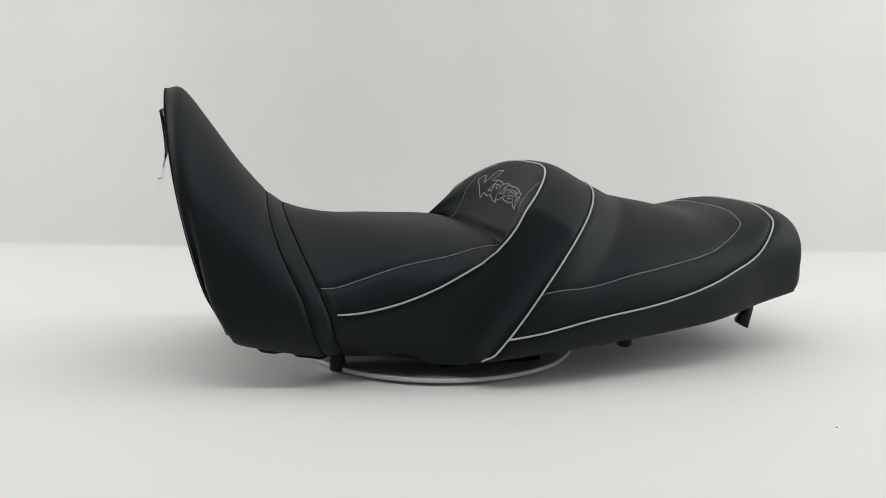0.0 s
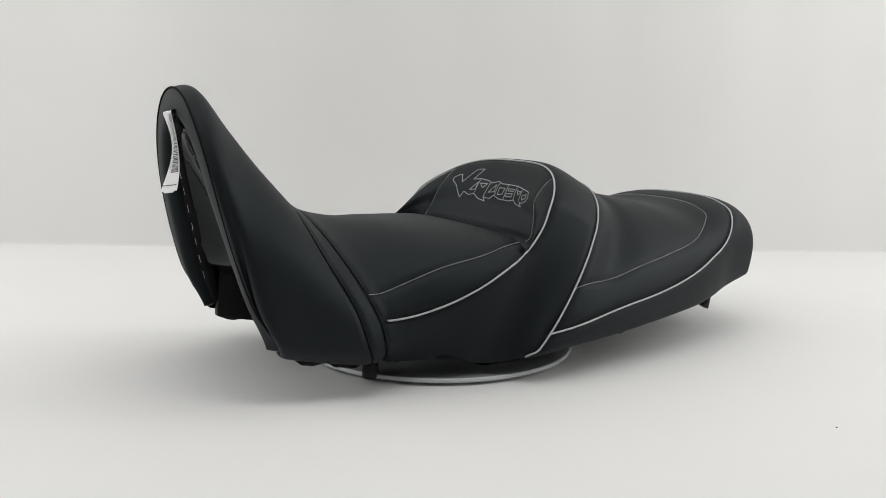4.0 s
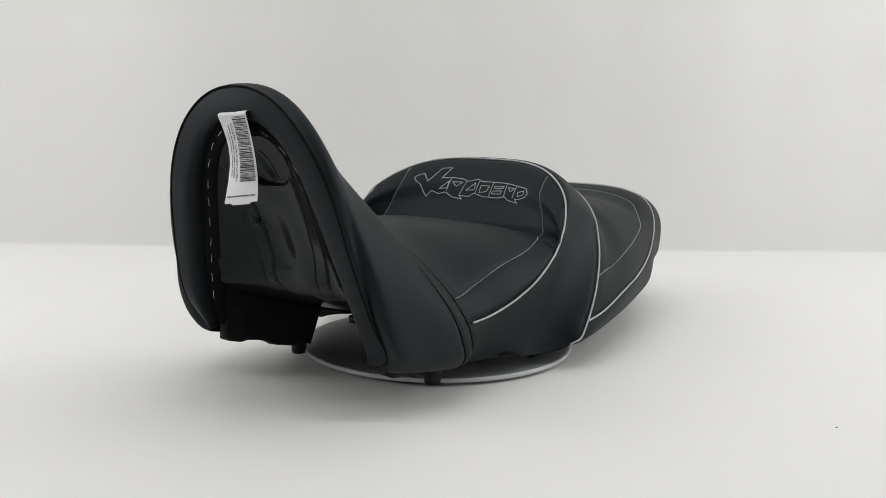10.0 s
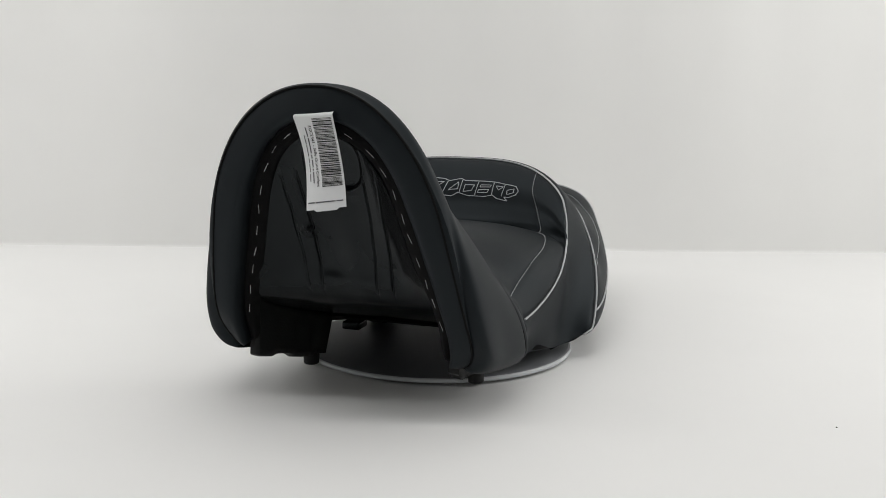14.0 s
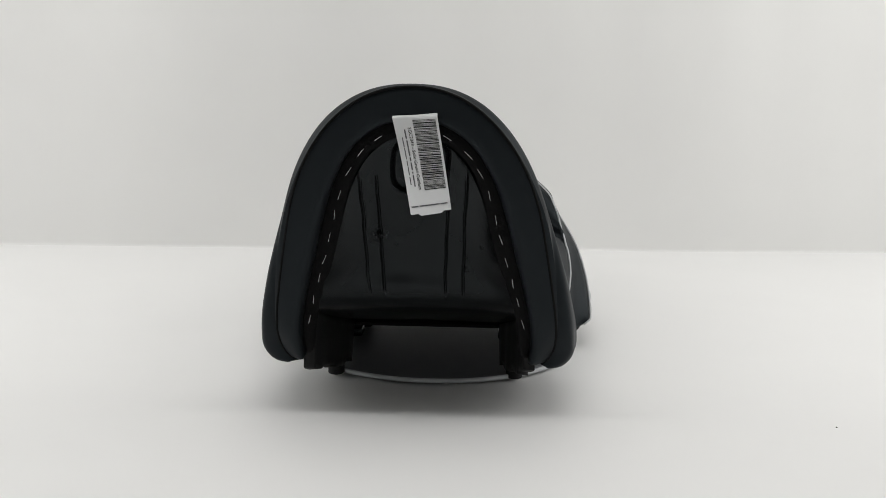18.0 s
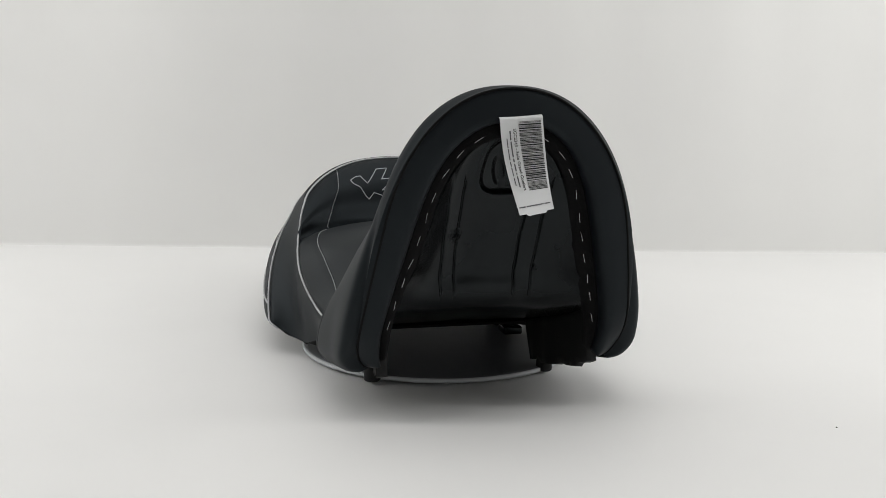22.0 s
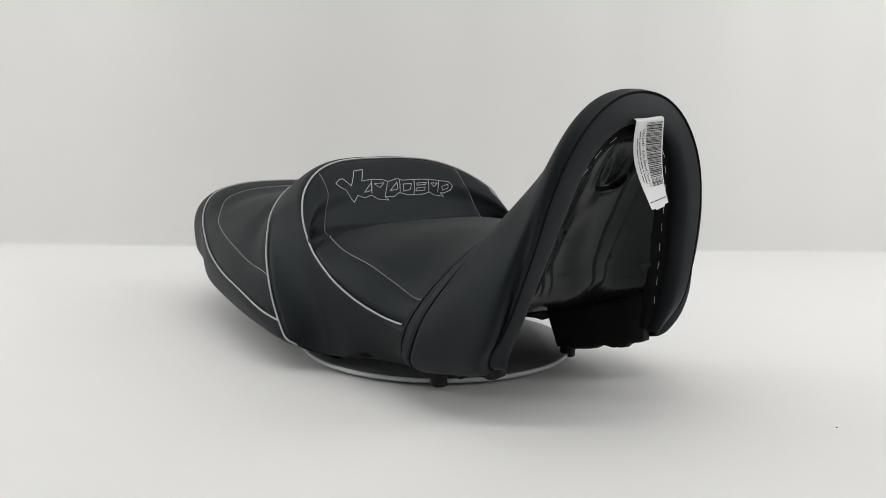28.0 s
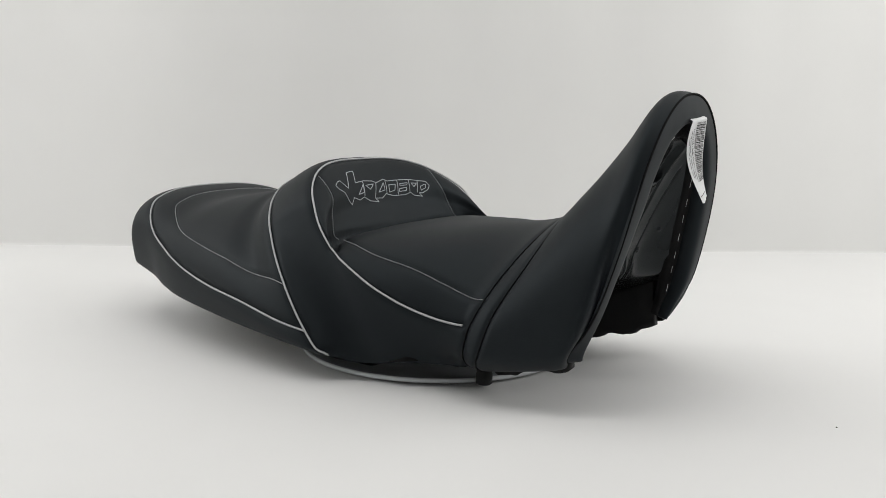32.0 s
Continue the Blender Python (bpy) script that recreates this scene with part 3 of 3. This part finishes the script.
def underside(root):
    rows, cols = 120, 31
    verts = []
    for i in range(rows):
        u = 16.0 * i / (rows - 1)
        a = seat_points(np.array(u), np.array(-1.0), STATIONS)
        b = a * [1, -1, 1]
        lift = 0.012 + 0.017 * rise((u - 13.5) * 1.5)
        for k in range(cols):
            s = k / (cols - 1)
            p = a * (1 - s) + b * s
            verts.append((p[0], p[1], p[2] + lift * min(1, 5 * min(s, 1 - s)) ** 0.7))
    faces = [(i * cols + k, i * cols + k + 1, (i + 1) * cols + k + 1, (i + 1) * cols + k) for i in range(rows - 1) for k in range(cols - 1)]
    raw_part("base_pan", verts, faces, FELT, root, "black plastic base pan under the seat")
    w = np.linspace(0, 1, 41) ** BEND
    edge = seat_points(np.zeros(41), w, STATIONS)
    verts = np.stack([edge, edge * [1, 0, 1] + [0, 0, 0.002], edge * [1, -1, 1]], 1).reshape(-1, 3)
    faces = [(3 * i + k, 3 * i + k + 1, 3 * i + k + 4, 3 * i + k + 3) for i in range(40) for k in (0, 1)]
    raw_part("nose_underside", verts, faces, LEATHER, root, "black leatherette wrapped under the nose")
    for s in (-1, 1):
        # rails of folded fabric: soft upright folds, a lower edge cut in a few uneven steps
        verts, faces, n, m = [], [], 90, 10
        for i in range(n):
            f = i / (n - 1)
            x = -0.217 + 0.112 * f
            low = 0.0350 - 0.0260 * f ** 0.7 + 0.0022 * math.tanh(9 * noise.noise(Vector((x * 30, s * 3.0, 0)))) + 0.0005 * noise.noise(Vector((x * 160, s * 9.0, 0)))
            tall = 0.089 - 0.040 * f ** 0.8
            fold = 0.0040 * noise.noise(Vector((x * 42, s * 5.0, 2)))
            out, inn = 0.1010 - 0.0160 * f, 0.0915 - 0.0195 * f
            for k in range(m):
                g = k / (m - 1)
                verts.append((x - (0.004 * (1 - f) ** 3 + 0.017 * f ** 5) * g, s * (out + fold * (0.4 + g) + 0.0007 * noise.noise(Vector((x * 90, g * 4, s)))), tall + (low - tall) * g))
            for k in range(m):
                g = 1 - k / (m - 1)
                verts.append((x - (0.004 * (1 - f) ** 3 + 0.017 * f ** 5) * g, s * (inn + fold * (0.3 + 0.5 * g)), tall + (low + 0.001 - tall) * g))
        r = 2 * m
        faces += [(i * r + k, i * r + (k + 1) % r, (i + 1) * r + (k + 1) % r, (i + 1) * r + k) for i in range(n - 1) for k in range(r)]
        faces += [tuple(range(r))[::-1], tuple((n - 1) * r + k for k in range(r))]
        raw_part("fabric_rail", verts, faces, LINING, root, "black folded fabric edge, ragged below")
        v, f = lathe([(0.0066, 0.0002), (0.0080, 0.0014), (0.0082, 0.010), (0.0074, 0.012), (0.0074, 0.024)], 28)
        raw_part("rubber_foot", np.array(v) + [-0.1237, s * 0.0882, 0], f, RUBBER, root, "round black rubber foot")
        bm = bmesh.new()
        box_mesh(bm, 0.045, 0.085, s * 0.0925 - 0.0195, s * 0.0925 + 0.0045, 0.0046, 0.05, 0.003)
        part("support_block", bm, FELT, root, "hidden black rubber support block")
    # hooks under the pan and bent tab under the nose
    for s in (-1, 1):
        bm = bmesh.new()
        box_mesh(bm, -0.036, -0.012, s * 0.0845 - 0.0105, s * 0.0845 + 0.0105, 0.0150, 0.0240, 0.002)
        box_mesh(bm, -0.031, -0.018, s * 0.0845 - 0.0080, s * 0.0845 + 0.0080, 0.0200, 0.0640, 0.002)
        part("hook", bm, PLASTIC, root, "small black hook under the pan")
    bm = bmesh.new()
    ends = [bm.verts.new(q) for y in (-0.089, -0.081) for q in ((0.3385, y, 0.075), (0.3520, y, 0.075), (0.3470, y, 0.042), (0.3420, y, 0.0205), (0.3375, y, 0.0225), (0.3295, y, 0.0275), (0.3290, y, 0.0310), (0.3365, y, 0.0400))]
    bm.faces.new(ends[:8])
    bm.faces.new(ends[:7:-1])
    for i in range(8):
        bm.faces.new((ends[i], ends[i + 8], ends[(i + 1) % 8 + 8], ends[(i + 1) % 8]))
    part("mounting_tab", bm, PLASTIC, root, "bent black mounting tab under the nose")
    v, f = lathe([(0.006, 0.012), (0.008, 0.014), (0.008, 0.05)], 20)
    raw_part("rubber_foot", np.array(v) + [0.184, -0.100, 0], f, RUBBER, root, "round black rubber foot")


def on_label(a, b, lift=0.0):
    """A place on the hanging label: a across, b down; below zero it curls over to its seam."""
    tl, tr = np.array((-0.2895, 0.0176, 0.2532)), np.array((-0.2905, -0.0168, 0.2557))
    bl, br = np.array((-0.2965, 0.0022, 0.1805)), np.array((-0.2915, -0.0286, 0.1845))
    c = max(b, 0)
    p = (tl * (1 - a) + tr * a) * (1 - c) + (bl * (1 - a) + br * a) * c
    p = p + np.array((0.0082 * math.sin(math.pi * c) * (1 - 0.3 * a) + 0.0012 * math.sin(5 * c + 3 * a), 0, 0))
    if b < 0:
        k = -b * 22
        p = p + np.array((0.006 * (1 - math.cos(k)) + max(0, k - math.pi / 2) * 0.006, 0, 0.0025 * math.sin(min(k, math.pi)) - max(0, k - 2.2) * 0.004))
    return p + np.array((-1, 0, 0)) * lift


def label(root):
    nb, na = 60, 16
    verts = []
    for back in (0, 1):
        for j in range(nb + 1):
            for i in range(na + 1):
                b = -0.14 + 1.14 * j / nb
                a = i / na
                # the lower edge is cut with a small tab
                if j == nb and 0.2 < a < 0.8:
                    b = 1.022
                verts.append(on_label(a, b, -0.00025 * back))
    half, faces = (nb + 1) * (na + 1), []
    for back in (0, 1):
        for j in range(nb):
            for i in range(na):
                q = back * half + j * (na + 1) + i
                f = (q, q + 1, q + na + 2, q + na + 1)
                faces.append(f[::-1] if back else f)
    tag = raw_part("label", verts, faces, PAPER, root, "white printed paper label hanging from the rear")
    # bar code: uneven dark bars across the label
    rnd = random.Random(4)
    verts, faces, b = [], [], 0.03
    while b < 0.765:
        h = rnd.choice((0.005, 0.005, 0.009, 0.014))
        skew = 0.0
        n = 6
        for i in range(n + 1):
            a = 0.43 + (0.945 - 0.43) * i / n
            verts += [on_label(a, b + skew, 0.0003), on_label(a, b + h + skew, 0.0003)]
        s = len(verts) - 2 * (n + 1)
        faces += [(s + 2 * i, s + 2 * i + 1, s + 2 * i + 3, s + 2 * i + 2) for i in range(n)]
        b += h + rnd.choice((0.005, 0.006, 0.010))
    tagged(raw_part("bar_code", verts, faces, INK, tag, "black printed bar code", False), kind="stuff")
    # a readable line of type, reading down the label
    data = bpy.data.curves.new("print", "FONT")
    data.body, data.size, data.resolution_u = "SGC2343 - Selle Grand Confort", 1.0, 2
    data.offset = 0.014
    ob = new("print", data)
    mesh = bpy.data.meshes.new_from_object(ob.evaluated_get(bpy.context.evaluated_depsgraph_get()))
    bpy.data.objects.remove(ob)
    long = max(v.co.x for v in mesh.vertices)
    for v in mesh.vertices:
        v.co = on_label(0.295 + 0.105 * v.co.y, 0.10 + 0.66 * v.co.x / long, 0.0003)
    mesh.materials.clear()
    mesh.materials.append(INK)
    line = new("printed_line", mesh)
    line.parent = tag
    tagged(line, "line of black type")
    # lines too small to read, as bars
    for a, h, runs in ((0.20, 0.045, ((0.12, 0.22), (0.235, 0.40), (0.415, 0.455), (0.47, 0.55), (0.565, 0.585), (0.60, 0.72))),
                       (0.115, 0.034, ((0.20, 0.30), (0.31, 0.43), (0.45, 0.50), (0.51, 0.60), (0.62, 0.70)))):
        verts, faces = [], []
        for b0, b1 in runs:
            for k in range(7):
                b = b0 + (b1 - b0) * k / 6
                verts += [on_label(a, b, 0.0003), on_label(a + 0.7 * h, b, 0.0003)]
            s = len(verts) - 14
            faces += [(s + 2 * i, s + 2 * i + 1, s + 2 * i + 3, s + 2 * i + 2) for i in range(6)]
        tagged(raw_part("printed_bars", verts, faces, SMALL_INK, tag, "small dark print", False), kind="stuff")
    verts, faces = [], []
    for a0, a1 in ((0.05, 0.22), (0.245, 0.74), (0.76, 0.93)):
        for k in range(7):
            a = a0 + (a1 - a0) * k / 6
            verts += [on_label(a, 0.918, 0.0003), on_label(a, 0.931, 0.0003)]
        s = len(verts) - 14
        faces += [(s + 2 * i, s + 2 * i + 1, s + 2 * i + 3, s + 2 * i + 2) for i in range(6)]
    raw_part("printed_bars", verts, faces, SMALL_INK, tag, "small dark print", False)


def seat():
    root = new("motorcycle_seat")
    tagged(root, "black leatherette motorcycle seat with silver piping and backrest", "motorcycle seat")
    upholstery(root)
    embroidery(root)
    backrest_rear(root)
    underside(root)
    label(root)
    return root


TURNTABLE = turntable()
SEAT = seat()


def motions():
    rows, turn = [], []
    for k in range(17):
        t = 2.0 * k
        m = Matrix.Rotation(radians(14.28 + 4.0678 * t), 4, "Z")
        rows.append((t, m @ Matrix.Translation((0, SIDE, LIFT))))
        turn.append((t, m))
    walk(SEAT, rows)
    walk(TURNTABLE, turn)


motions()
